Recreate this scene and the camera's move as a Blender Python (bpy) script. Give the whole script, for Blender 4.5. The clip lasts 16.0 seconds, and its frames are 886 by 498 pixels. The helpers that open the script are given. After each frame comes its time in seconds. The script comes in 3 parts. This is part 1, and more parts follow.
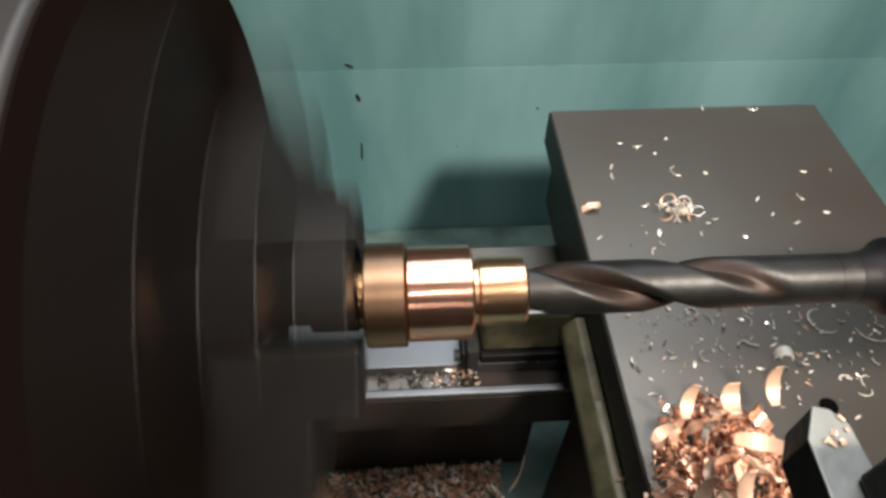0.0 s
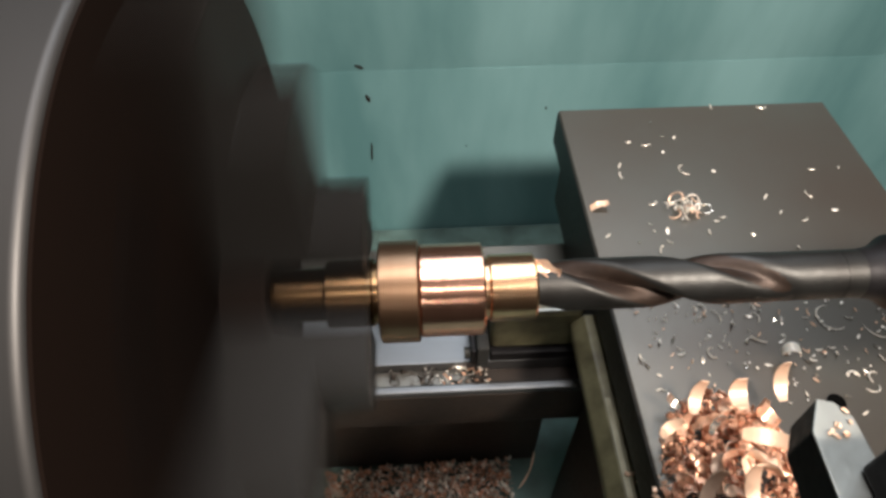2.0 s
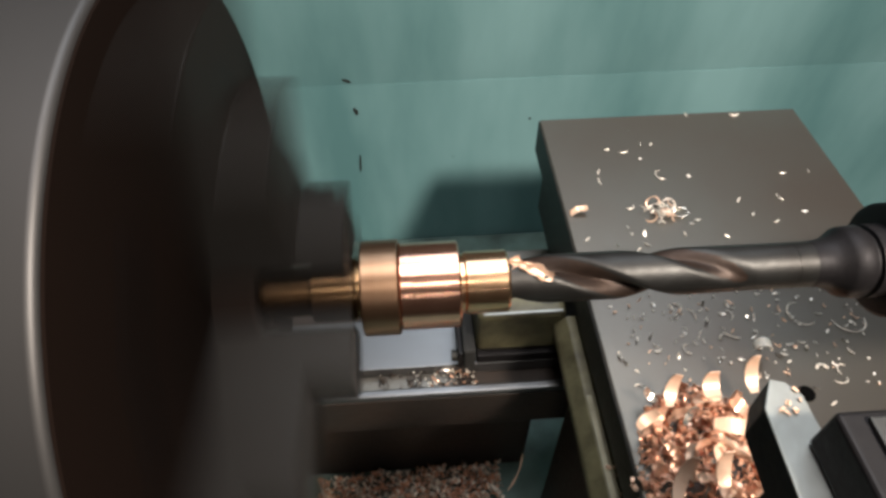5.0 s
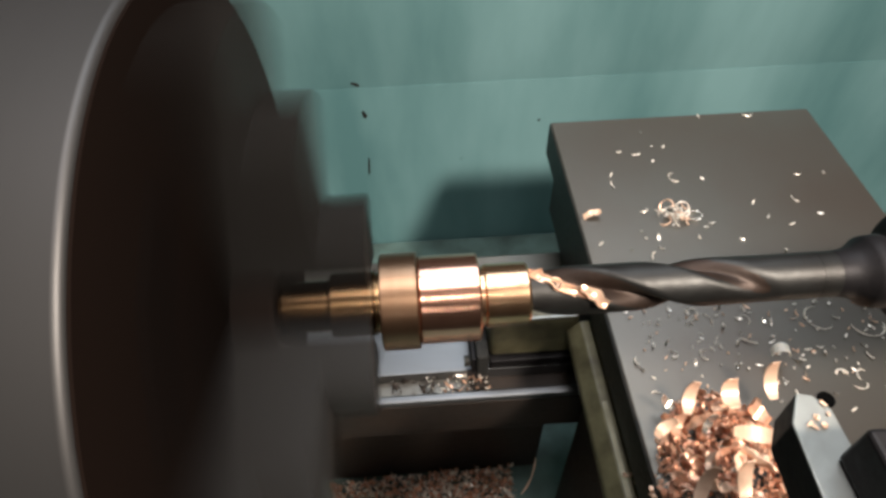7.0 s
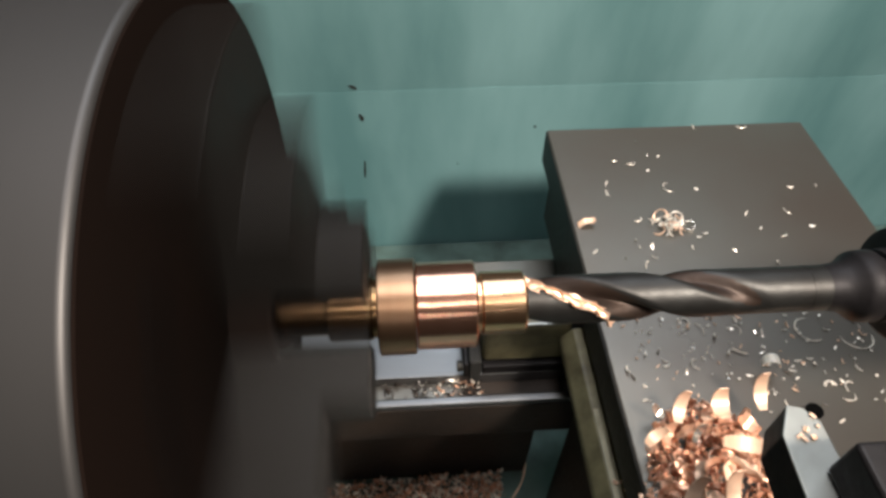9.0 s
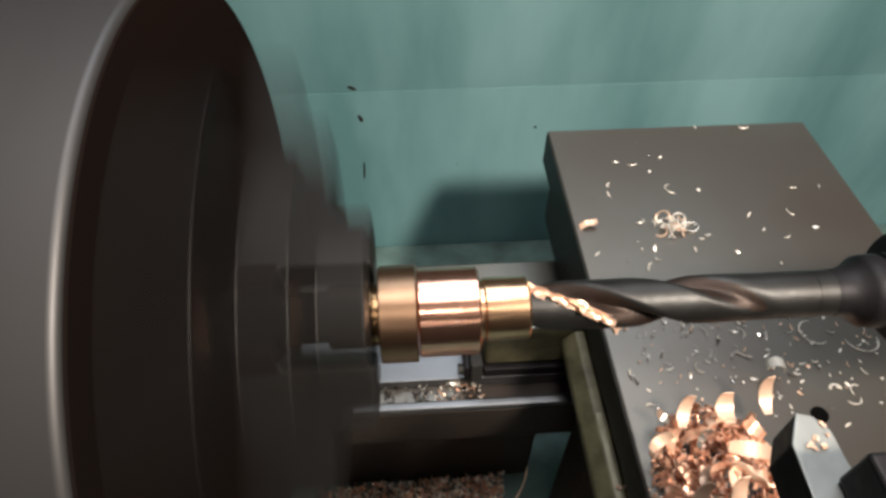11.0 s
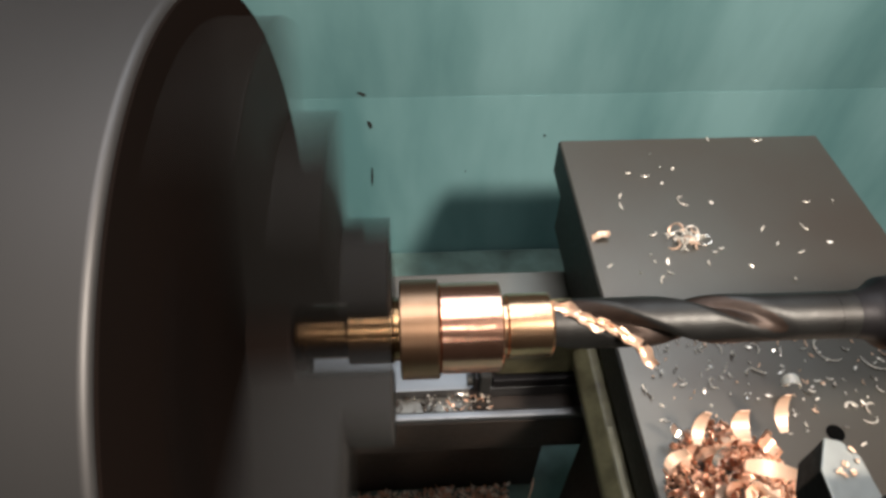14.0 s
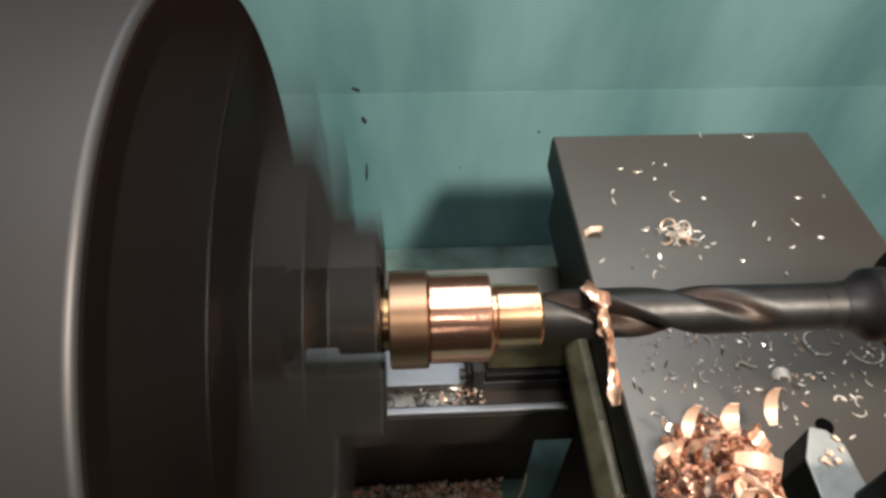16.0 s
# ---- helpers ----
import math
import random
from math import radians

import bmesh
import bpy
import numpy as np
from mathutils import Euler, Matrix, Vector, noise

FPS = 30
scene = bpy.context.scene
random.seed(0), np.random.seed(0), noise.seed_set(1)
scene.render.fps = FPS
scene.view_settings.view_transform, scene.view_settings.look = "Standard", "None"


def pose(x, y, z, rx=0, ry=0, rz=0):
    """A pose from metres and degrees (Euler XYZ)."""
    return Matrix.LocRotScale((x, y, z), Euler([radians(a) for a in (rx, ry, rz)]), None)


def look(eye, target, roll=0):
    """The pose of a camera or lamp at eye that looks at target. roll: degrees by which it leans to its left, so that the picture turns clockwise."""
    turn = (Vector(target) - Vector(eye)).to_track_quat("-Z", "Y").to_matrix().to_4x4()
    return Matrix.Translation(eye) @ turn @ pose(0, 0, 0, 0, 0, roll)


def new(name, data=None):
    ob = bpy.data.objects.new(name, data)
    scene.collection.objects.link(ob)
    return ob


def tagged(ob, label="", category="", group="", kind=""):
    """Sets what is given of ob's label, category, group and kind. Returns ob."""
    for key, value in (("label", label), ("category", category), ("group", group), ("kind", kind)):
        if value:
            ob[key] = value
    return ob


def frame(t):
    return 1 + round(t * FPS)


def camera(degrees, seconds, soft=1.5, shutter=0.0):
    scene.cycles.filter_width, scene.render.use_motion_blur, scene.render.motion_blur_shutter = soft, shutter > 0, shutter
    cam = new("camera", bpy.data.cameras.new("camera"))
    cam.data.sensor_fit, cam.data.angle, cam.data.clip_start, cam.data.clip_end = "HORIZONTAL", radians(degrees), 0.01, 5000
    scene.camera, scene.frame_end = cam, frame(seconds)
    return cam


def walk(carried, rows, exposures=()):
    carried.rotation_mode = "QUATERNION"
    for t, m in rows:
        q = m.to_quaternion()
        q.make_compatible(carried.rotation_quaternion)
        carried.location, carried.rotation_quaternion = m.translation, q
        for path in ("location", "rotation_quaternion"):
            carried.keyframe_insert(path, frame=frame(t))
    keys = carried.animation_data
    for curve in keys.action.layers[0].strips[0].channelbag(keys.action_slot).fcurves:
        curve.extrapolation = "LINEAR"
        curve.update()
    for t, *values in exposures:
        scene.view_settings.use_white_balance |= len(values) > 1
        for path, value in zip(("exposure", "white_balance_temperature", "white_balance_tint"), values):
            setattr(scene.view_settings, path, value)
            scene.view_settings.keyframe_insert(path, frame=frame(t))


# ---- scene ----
cam = camera(70.04, 16.0, soft=3.1, shutter=0.7)
PATH = [
    (0.0, -0.00850, -0.03751, 0.18705, -3.524, -49.347, 0.666),
    (0.5, -0.00842, -0.03957, 0.18828, -3.051, -49.122, -0.040),
    (1.0, -0.00920, -0.04008, 0.18847, -3.145, -49.250, -0.179),
    (1.5, -0.00858, -0.04071, 0.18821, -2.488, -49.354, -0.655),
    (2.0, -0.00928, -0.03994, 0.18940, -2.333, -49.408, -0.412),
    (2.5, -0.00787, -0.04173, 0.18978, -2.475, -49.229, -0.443),
    (3.0, -0.00608, -0.04333, 0.19126, -3.090, -48.652, -0.400),
    (3.5, -0.00568, -0.04672, 0.19277, -2.977, -48.412, -0.796),
    (4.0, -0.00604, -0.04944, 0.19391, -3.271, -48.038, -0.668),
    (6.5, -0.00823, -0.04486, 0.19341, -3.291, -48.557, -0.509),
    (7.0, -0.00915, -0.04462, 0.19468, -2.539, -48.370, -1.622),
    (7.5, -0.00908, -0.04537, 0.19480, -2.970, -48.009, -1.241),
    (8.0, -0.00960, -0.04516, 0.19600, -3.212, -48.053, -1.096),
    (8.5, -0.00859, -0.04511, 0.19482, -3.801, -48.092, -0.060),
    (9.0, -0.01024, -0.04470, 0.19594, -3.562, -48.085, 0.287),
    (11.5, -0.01095, -0.04195, 0.19500, -3.679, -48.145, 0.179),
    (12.0, -0.01341, -0.04257, 0.19549, -3.527, -48.105, 0.601),
    (12.5, -0.01327, -0.04151, 0.19466, -3.375, -48.076, 0.417),
    (13.0, -0.01251, -0.04052, 0.19405, -3.804, -48.350, 0.611),
    (13.5, -0.01400, -0.03897, 0.19580, -4.177, -47.534, 1.229),
    (14.0, -0.01489, -0.03901, 0.19510, -3.566, -47.752, 0.964),
    (14.5, -0.01585, -0.03960, 0.19518, -3.799, -47.794, 1.057),
    (15.0, -0.01523, -0.04100, 0.19575, -4.349, -47.689, 1.444),
    (15.5, -0.01476, -0.04048, 0.19522, -4.056, -47.848, 1.499),
    (16.0, -0.01361, -0.04062, 0.19446, -4.083, -47.899, 1.495),
]
walk(cam, [(t, pose(x, y, z, 90 + pitch, 0, yaw) @ pose(0, 0, 0, 0, 0, roll)) for t, x, y, z, yaw, pitch, roll in PATH])

# ---- light ----
AY, AZ = 0.0357, 0.0886          # the lathe's axis runs along x through here
world = bpy.data.worlds.new("workshop_world")
scene.world = world
world.use_nodes = True
world.node_tree.nodes["Background"].inputs[0].default_value = (0.75, 0.72, 0.68, 1)
world.node_tree.nodes["Background"].inputs[1].default_value = 0.016
scene.view_settings.exposure = 0.0


def area_lamp(name, eye, target, power, sx, sy, colour):
    data = bpy.data.lights.new(name, "AREA")
    data.shape, data.size, data.size_y, data.energy, data.color = "RECTANGLE", sx, sy, power, colour
    ob = new(name, data)
    ob.matrix_world = look(eye, target)
    return ob


machine_lamp = area_lamp("machine_lamp", (0.32, -0.270, 0.60), (-0.015, 0.175, -0.06), 3.6, 0.08, 0.08, (1.0, 0.90, 0.79))
machine_lamp.data.spread = radians(112)          # the lamp sits in a deep shade
area_lamp("ceiling_panel_lamp", (0.36, 0.98, 1.6), (0.10, 0.05, 0.0), 12.0, 1.0, 0.66, (0.80, 0.90, 1.0))
area_lamp("ceiling_tube_lamp", (-0.05, -1.02, 1.55), (0.0, 0.04, 0.09), 2.2, 0.26, 0.036, (1.0, 0.95, 0.88))
area_lamp("front_tube_lamp", (-0.05, -1.3, 0.72), (0.0, 0.04, 0.09), 0.38, 0.22, 0.025, (1.0, 0.94, 0.86))
area_lamp("overhead_panel_lamp", (0.03, 0.17, 1.7), (0.0, 0.04, 0.0), 13.0, 0.40, 0.76, (0.97, 0.95, 0.95))


# ---- materials ----
def material(name, colour, rough=0.5, metal=0.0, second=None, scale=60.0, amount=0.5, bump=0.0, bump_scale=400.0, stretch=(1, 1, 1), detail=6.0, spec=0.5, spread=0.25):
    """Two colours mixed by noise at two scales, roughness that varies with it, and fine relief."""
    m = bpy.data.materials.new(name)
    m.use_nodes = True
    nt = m.node_tree
    n, l = nt.nodes, nt.links
    b = n["Principled BSDF"]
    b.inputs["Metallic"].default_value = metal
    b.inputs["Specular IOR Level"].default_value = spec
    co = n.new("ShaderNodeTexCoord")
    mp = n.new("ShaderNodeMapping")
    mp.inputs["Scale"].default_value = stretch
    l.new(co.outputs["Object"], mp.inputs["Vector"])
    big = n.new("ShaderNodeTexNoise")
    big.inputs["Scale"].default_value, big.inputs["Detail"].default_value = scale, detail
    l.new(mp.outputs[0], big.inputs["Vector"])
    small = n.new("ShaderNodeTexNoise")
    small.inputs["Scale"].default_value, small.inputs["Detail"].default_value = bump_scale, 4
    l.new(mp.outputs[0], small.inputs["Vector"])
    ramp = n.new("ShaderNodeMapRange")
    ramp.inputs["From Min"].default_value, ramp.inputs["From Max"].default_value = 0.5 - spread, 0.5 + spread
    ramp.inputs["To Min"].default_value, ramp.inputs["To Max"].default_value = 0.0, amount
    l.new(big.outputs["Fac"], ramp.inputs["Value"])
    mix = n.new("ShaderNodeMix")
    mix.data_type = "RGBA"
    mix.inputs["A"].default_value = (*colour, 1)
    mix.inputs["B"].default_value = (*(second or [c * 0.6 for c in colour]), 1)
    l.new(ramp.outputs[0], mix.inputs["Factor"])
    l.new(mix.outputs["Result"], b.inputs["Base Color"])
    rr = n.new("ShaderNodeMapRange")
    rr.inputs["To Min"].default_value, rr.inputs["To Max"].default_value = max(0.02, rough * 0.8), min(1, rough * 1.25)
    l.new(small.outputs["Fac"], rr.inputs["Value"])
    l.new(rr.outputs[0], b.inputs["Roughness"])
    if bump:
        bp = n.new("ShaderNodeBump")
        bp.inputs["Strength"].default_value, bp.inputs["Distance"].default_value = bump, 0.0006
        l.new(small.outputs["Fac"], bp.inputs["Height"])
        l.new(bp.outputs[0], b.inputs["Normal"])
    return m


GREEN = material("green_paint", (0.270, 0.472, 0.487), 0.38, 0, (0.112, 0.250, 0.260), 13, 0.9, 0.18, 120, (1, 1, 0.30), spread=0.16)
GREEN_DIRTY = material("dirty_green_paint", (0.05, 0.085, 0.072), 0.55, 0, (0.022, 0.028, 0.023), 30, 0.9, 0.3, 300)
# The guard's green with dirt blotches, darkened for the shade under the bed.
TRAY_PAINT = material("shaded_dirty_tray_paint", (0.17, 0.27, 0.25), 0.5, 0, (0.05, 0.075, 0.068), 45, 0.9, 0.3, 300)
POST_STEEL = material("near_black_post_steel", (0.022, 0.020, 0.021), 0.5, 0.4, (0.014, 0.012, 0.012), 60, 0.8, 0.2, 500, spec=0.3)
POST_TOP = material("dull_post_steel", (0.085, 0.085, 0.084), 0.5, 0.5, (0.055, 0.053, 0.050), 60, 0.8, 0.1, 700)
OLIVE = material("oily_olive_paint", (0.215, 0.190, 0.105), 0.42, 0, (0.060, 0.048, 0.026), 90, 1.0, 0.35, 500)
WORN = material("worn_olive_paint", (0.36, 0.33, 0.23), 0.4, 0.2, (0.16, 0.14, 0.085), 140, 0.9, 0.3, 500)
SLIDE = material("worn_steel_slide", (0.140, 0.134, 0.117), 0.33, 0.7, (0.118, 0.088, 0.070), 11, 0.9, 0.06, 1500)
SLIDE_SIDE = material("dark_iron", (0.030, 0.028, 0.024), 0.5, 0.3, (0.018, 0.016, 0.013), 40, 0.8, 0.3, 500, spec=0.3)
# Near-black that holds the shade inside holes; the chuck's screws share it.
HOLE = material("hole_shade_black", (0.003, 0.003, 0.003), 0.9, 0, (0.005, 0.004, 0.004), 200, 0.5, 0.1, 800, spec=0.0)
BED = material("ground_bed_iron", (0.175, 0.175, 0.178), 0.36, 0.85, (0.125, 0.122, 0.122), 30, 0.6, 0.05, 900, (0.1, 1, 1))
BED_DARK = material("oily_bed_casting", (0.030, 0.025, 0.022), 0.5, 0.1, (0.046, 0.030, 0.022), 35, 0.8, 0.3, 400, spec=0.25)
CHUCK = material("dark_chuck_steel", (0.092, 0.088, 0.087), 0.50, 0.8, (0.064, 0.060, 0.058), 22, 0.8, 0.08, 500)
# Oily face steel; the shade between the jaws is put into its near-black.
CHUCK_FACE = material("shaded_oily_chuck_face", (0.0065, 0.0052, 0.0047), 0.85, 0.0, (0.011, 0.0065, 0.005), 30, 0.9, 0.15, 500, spec=0.0)
JAW = material("hardened_jaw_steel", (0.026, 0.025, 0.024), 0.44, 0.65, (0.017, 0.014, 0.012), 45, 0.8, 0.1, 700, spec=0.10)
BRONZE = material("turned_bronze", (0.86, 0.48, 0.345), 0.19, 1.0, (0.66, 0.34, 0.225), 60, 0.6, 0.05, 700, (6, 1, 1))
BRONZE_DULL = material("rough_turned_bronze", (0.31, 0.19, 0.12), 0.33, 1.0, (0.23, 0.125, 0.072), 60, 0.6, 0.06, 700, (6, 1, 1))
BRASS = material("turned_brass", (0.74, 0.47, 0.29), 0.22, 1.0, (0.56, 0.33, 0.185), 60, 0.6, 0.05, 700, (6, 1, 1))
BRASS_DULL = material("oily_turned_brass", (0.34, 0.20, 0.10), 0.24, 1.0, (0.25, 0.14, 0.07), 60, 0.7, 0.02, 700)
FLUTE = material("brown_drill_flute", (0.048, 0.030, 0.022), 0.46, 0.6, (0.024, 0.016, 0.013), 160, 0.8, 0.1, 900)
DRILL = material("black_oxide_drill", (0.048, 0.047, 0.045), 0.45, 0.8, (0.027, 0.024, 0.022), 120, 0.8, 0.08, 900)
SLEEVE_STEEL = material("black_oily_sleeve", (0.019, 0.017, 0.018), 0.52, 0.5, (0.010, 0.009, 0.010), 90, 0.8, 0.1, 700, spec=0.25)
CAST_GREEN = material("pale_casting_paint", (0.24, 0.33, 0.27), 0.5, 0, (0.14, 0.19, 0.15), 60, 0.8, 0.25, 400)
COPPER = material("bronze_chips", (0.93, 0.59, 0.43), 0.28, 0.5, (0.64, 0.32, 0.19), 260, 1.0, 0.2, 900)
PALE = material("pale_bronze_chip", (0.86, 0.60, 0.44), 0.42, 0.35, (0.78, 0.50, 0.35), 200, 0.7, 0.15, 900)
SHAVING = material("fresh_bronze_shaving", (0.90, 0.63, 0.47), 0.30, 0.6, (0.80, 0.48, 0.32), 300, 0.8, 0.2, 900)
SILVER = material("bright_steel_chips", (0.92, 0.88, 0.82), 0.16, 0.9, (0.86, 0.74, 0.62), 300, 0.8, 0.15, 900)
SWARF = material("pale_swarf", (0.94, 0.90, 0.83), 0.28, 0.35, (0.90, 0.76, 0.62), 300, 0.8, 0.15, 900)
TOOL = material("pale_tool_steel", (0.46, 0.46, 0.43), 0.42, 0.7, (0.26, 0.26, 0.235), 80, 0.7, 0.1, 700)
BLACK = material("black_felt", (0.015, 0.014, 0.013), 0.8, 0, (0.03, 0.028, 0.025), 200, 0.7, 0.4, 800)
PLASTER = material("workshop_plaster", (0.19, 0.165, 0.14), 0.85, 0, (0.15, 0.13, 0.11), 3, 0.7, 0.2, 60)
CONCRETE = material("workshop_concrete", (0.13, 0.122, 0.115), 0.8, 0, (0.09, 0.085, 0.08), 4, 0.8, 0.3, 80)


# ---- mesh helpers ----
def part(name, bm, mat, parent=None, label=""):
    me = bpy.data.meshes.new(name)
    bm.normal_update()
    bm.to_mesh(me)
    bm.free()
    me.materials.append(mat)
    ob = new(name, me)
    if parent:
        ob.parent = parent
    if label:
        ob["label"] = label
    return ob


def smooth(ob, angle=35):
    ob.data.polygons.foreach_set("use_smooth", [True] * len(ob.data.polygons))
    ob.data.set_sharp_from_angle(angle=radians(angle))
    return ob


def box(x0, x1, y0, y1, z0, z1, bevel=0.0, bm=None):
    bm = bm or bmesh.new()
    m = Matrix.Translation(((x0 + x1) / 2, (y0 + y1) / 2, (z0 + z1) / 2)) @ Matrix.Diagonal((x1 - x0, y1 - y0, z1 - z0, 1))
    made = bmesh.ops.create_cube(bm, size=1, matrix=m)
    if bevel:
        edges = list({e for v in made["verts"] for e in v.link_edges})
        bmesh.ops.bevel(bm, geom=edges, offset=bevel, segments=3, profile=0.5, affect="EDGES")
    return bm


def lathe_turned(profile, steps=96, bm=None):
    """A solid of revolution about x, from (x, radius) pairs in order; closed where the first and last pairs meet."""
    bm = bm or bmesh.new()
    rings = []
    for x, r in profile:
        if r < 1e-6:
            rings.append([bm.verts.new((x, 0, 0))])
        else:
            rings.append([bm.verts.new((x, r * math.cos(2 * math.pi * k / steps), r * math.sin(2 * math.pi * k / steps))) for k in range(steps)])
    for a, b in zip(rings, rings[1:]):
        for k in range(steps):
            j = (k + 1) % steps
            if len(a) == 1 and len(b) == 1:
                continue
            if len(a) == 1:
                bm.faces.new((a[0], b[j], b[k]))
            elif len(b) == 1:
                bm.faces.new((a[k], a[j], b[0]))
            else:
                bm.faces.new((a[k], a[j], b[j], b[k]))
    bmesh.ops.recalc_face_normals(bm, faces=bm.faces)
    return bm


def extruded(outline, z0, z1, bevel=0.0):
    """A prism over an (x, y) outline."""
    bm = bmesh.new()
    low = [bm.verts.new((x, y, z0)) for x, y in outline]
    face = bm.faces.new(low)
    up = bmesh.ops.extrude_face_region(bm, geom=[face])
    bmesh.ops.translate(bm, verts=[v for v in up["geom"] if isinstance(v, bmesh.types.BMVert)], vec=(0, 0, z1 - z0))
    bmesh.ops.recalc_face_normals(bm, faces=bm.faces)
    if bevel:
        bmesh.ops.bevel(bm, geom=list(bm.edges), offset=bevel, segments=2, profile=0.5, affect="EDGES")
    return bm


def empty(name, label, category, m=None, group="", kind=""):
    ob = new(name)
    ob.empty_display_size = 0.01
    if m:
        ob.matrix_world = m
    return tagged(ob, label, category, group, kind)


# ---- room ----
def room():
    tagged(part("floor", box(-2.0, 2.0, -2.0, 1.6, -1.1, -1.0), CONCRETE), "bare grey workshop concrete floor", "floor", kind="structure")
    tagged(part("ceiling", box(-2.0, 2.0, -2.0, 1.6, 1.8, 1.9), PLASTER), "plain plaster workshop ceiling", "ceiling", kind="structure")
    tagged(part("wall_south", box(-2.0, 2.0, -2.1, -2.0, -1.0, 1.8), PLASTER), "plain brownish plaster wall", "wall", kind="structure")
    tagged(part("wall_north", box(-2.0, 2.0, 1.6, 1.7, -1.0, 1.8), PLASTER), "plain brownish plaster wall", "wall", kind="structure")
    tagged(part("wall_west", box(-2.1, -2.0, -2.0, 1.6, -1.0, 1.8), PLASTER), "plain brownish plaster wall", "wall", kind="structure")
    tagged(part("wall_east", box(2.0, 2.1, -2.0, 1.6, -1.0, 1.8), PLASTER), "plain brownish plaster wall", "wall", kind="structure")


room()


# ---- splash guard and chip tray ----
def splash_guard():
    guard = empty("splash_guard", "pale green painted sheet metal splash guard with grime", "splash guard", kind="structure")
    lower = part("lower_panel", box(-0.6, 0.7, 0.300, 0.304, -0.19, -0.0361), GREEN, guard)
    bm = bmesh.new()
    vs = [(-0.6, 0.3002, -0.0362), (0.7, 0.3002, -0.0362), (0.7, 0.2876, 0.07), (-0.6, 0.2876, 0.07)]
    face = bm.faces.new([bm.verts.new(v) for v in vs])
    up = bmesh.ops.extrude_face_region(bm, geom=[face])
    bmesh.ops.translate(bm, verts=[v for v in up["geom"] if isinstance(v, bmesh.types.BMVert)], vec=(0, 0.004, 0))
    bmesh.ops.recalc_face_normals(bm, faces=bm.faces)
    upper = part("upper_panel", bm, GREEN, guard)
    return lower, upper


def chip_tray():
    tagged(part("chip_tray", box(-0.6, 0.7, -0.35, 0.2995, -0.186, -0.18, 0.002), TRAY_PAINT), "dirty green chip tray under the lathe bed, paint darkened for shade", "chip tray", kind="structure")


def lathe_stand():
    tagged(part("lathe_stand", box(-0.55, 0.65, -0.30, 0.28, -0.9995, -0.1862, 0.004), GREEN_DIRTY), "plain dirty green lathe stand under the chip tray", "machine stand", kind="structure")


LOWER_PANEL, UPPER_PANEL = splash_guard()
chip_tray()
lathe_stand()


# ---- lathe bed ----
def lathe_bed():
    bed = empty("lathe_bed", "oily cast iron lathe bed with ground ways", "lathe bed", kind="structure")
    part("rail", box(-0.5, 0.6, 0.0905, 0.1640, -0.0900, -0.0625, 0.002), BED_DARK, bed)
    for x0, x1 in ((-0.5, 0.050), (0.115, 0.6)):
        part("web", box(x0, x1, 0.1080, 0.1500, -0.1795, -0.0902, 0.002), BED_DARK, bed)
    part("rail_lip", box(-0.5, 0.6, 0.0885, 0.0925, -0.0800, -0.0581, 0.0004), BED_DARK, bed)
    part("front_way", box(-0.5, 0.6, 0.0884, 0.0925, -0.0580, -0.0540, 0.0011), BED, bed, "bright ground edge of the way")
    part("flat_way", box(-0.5, 0.6, 0.1030, 0.1300, -0.0624, -0.0550, 0.0006), BED, bed, "bright ground flat way")
    part("groove_floor", box(-0.5, 0.0075, 0.0928, 0.1028, -0.0624, -0.0606, 0.0003), SLIDE, bed, "ground floor of the groove")
    part("rear_way", box(-0.5, 0.6, 0.1480, 0.1700, -0.0700, -0.0545, 0.0010), SLIDE, bed, "dull ground rear way")
    return bed


lathe_bed()


# ---- carriage ----
def saddle():
    s = empty("saddle", "olive painted cast iron saddle, oily and chipped", "lathe saddle")
    wing = part("wing", box(0.0165, 0.0545, 0.1050, 0.1280, -0.0485, -0.0215, 0.0030), OLIVE, s)
    # Near-black block that fills the dark band between wing and flat way.
    part("under_wing", box(0.0170, 0.0545, 0.1029, 0.1280, -0.0547, -0.0487, 0.0006), POST_STEEL, s)
    part("worn_edge", box(0.0190, 0.0530, 0.1053, 0.1067, -0.0222, -0.0211, 0.0004), TOOL, wing, "bare worn edge of the wing")
    section = [(0.0538, -0.0235), (0.0492, -0.0292), (0.0488, -0.0312), (0.0500, -0.0375), (0.192, -0.0375), (0.192, -0.0235)]
    bm = extruded(section, -0.10, 0.1045, 0.0008)
    bmesh.ops.transform(bm, matrix=Matrix(((1, 0, 0, 0), (0, 0, 1, 0), (0, 1, 0, 0), (0, 0, 0, 1))), verts=bm.verts)
    bmesh.ops.recalc_face_normals(bm, faces=bm.faces)
    bridge = part("bridge", bm, OLIVE, s)
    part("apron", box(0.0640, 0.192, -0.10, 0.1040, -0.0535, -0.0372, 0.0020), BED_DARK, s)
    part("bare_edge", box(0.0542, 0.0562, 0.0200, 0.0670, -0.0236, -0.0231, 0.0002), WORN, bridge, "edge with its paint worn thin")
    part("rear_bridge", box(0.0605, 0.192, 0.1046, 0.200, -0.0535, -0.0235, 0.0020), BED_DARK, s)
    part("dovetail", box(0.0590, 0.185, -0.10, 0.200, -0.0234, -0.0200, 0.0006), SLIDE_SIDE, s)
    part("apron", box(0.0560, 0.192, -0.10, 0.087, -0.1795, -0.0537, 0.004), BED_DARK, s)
    return s


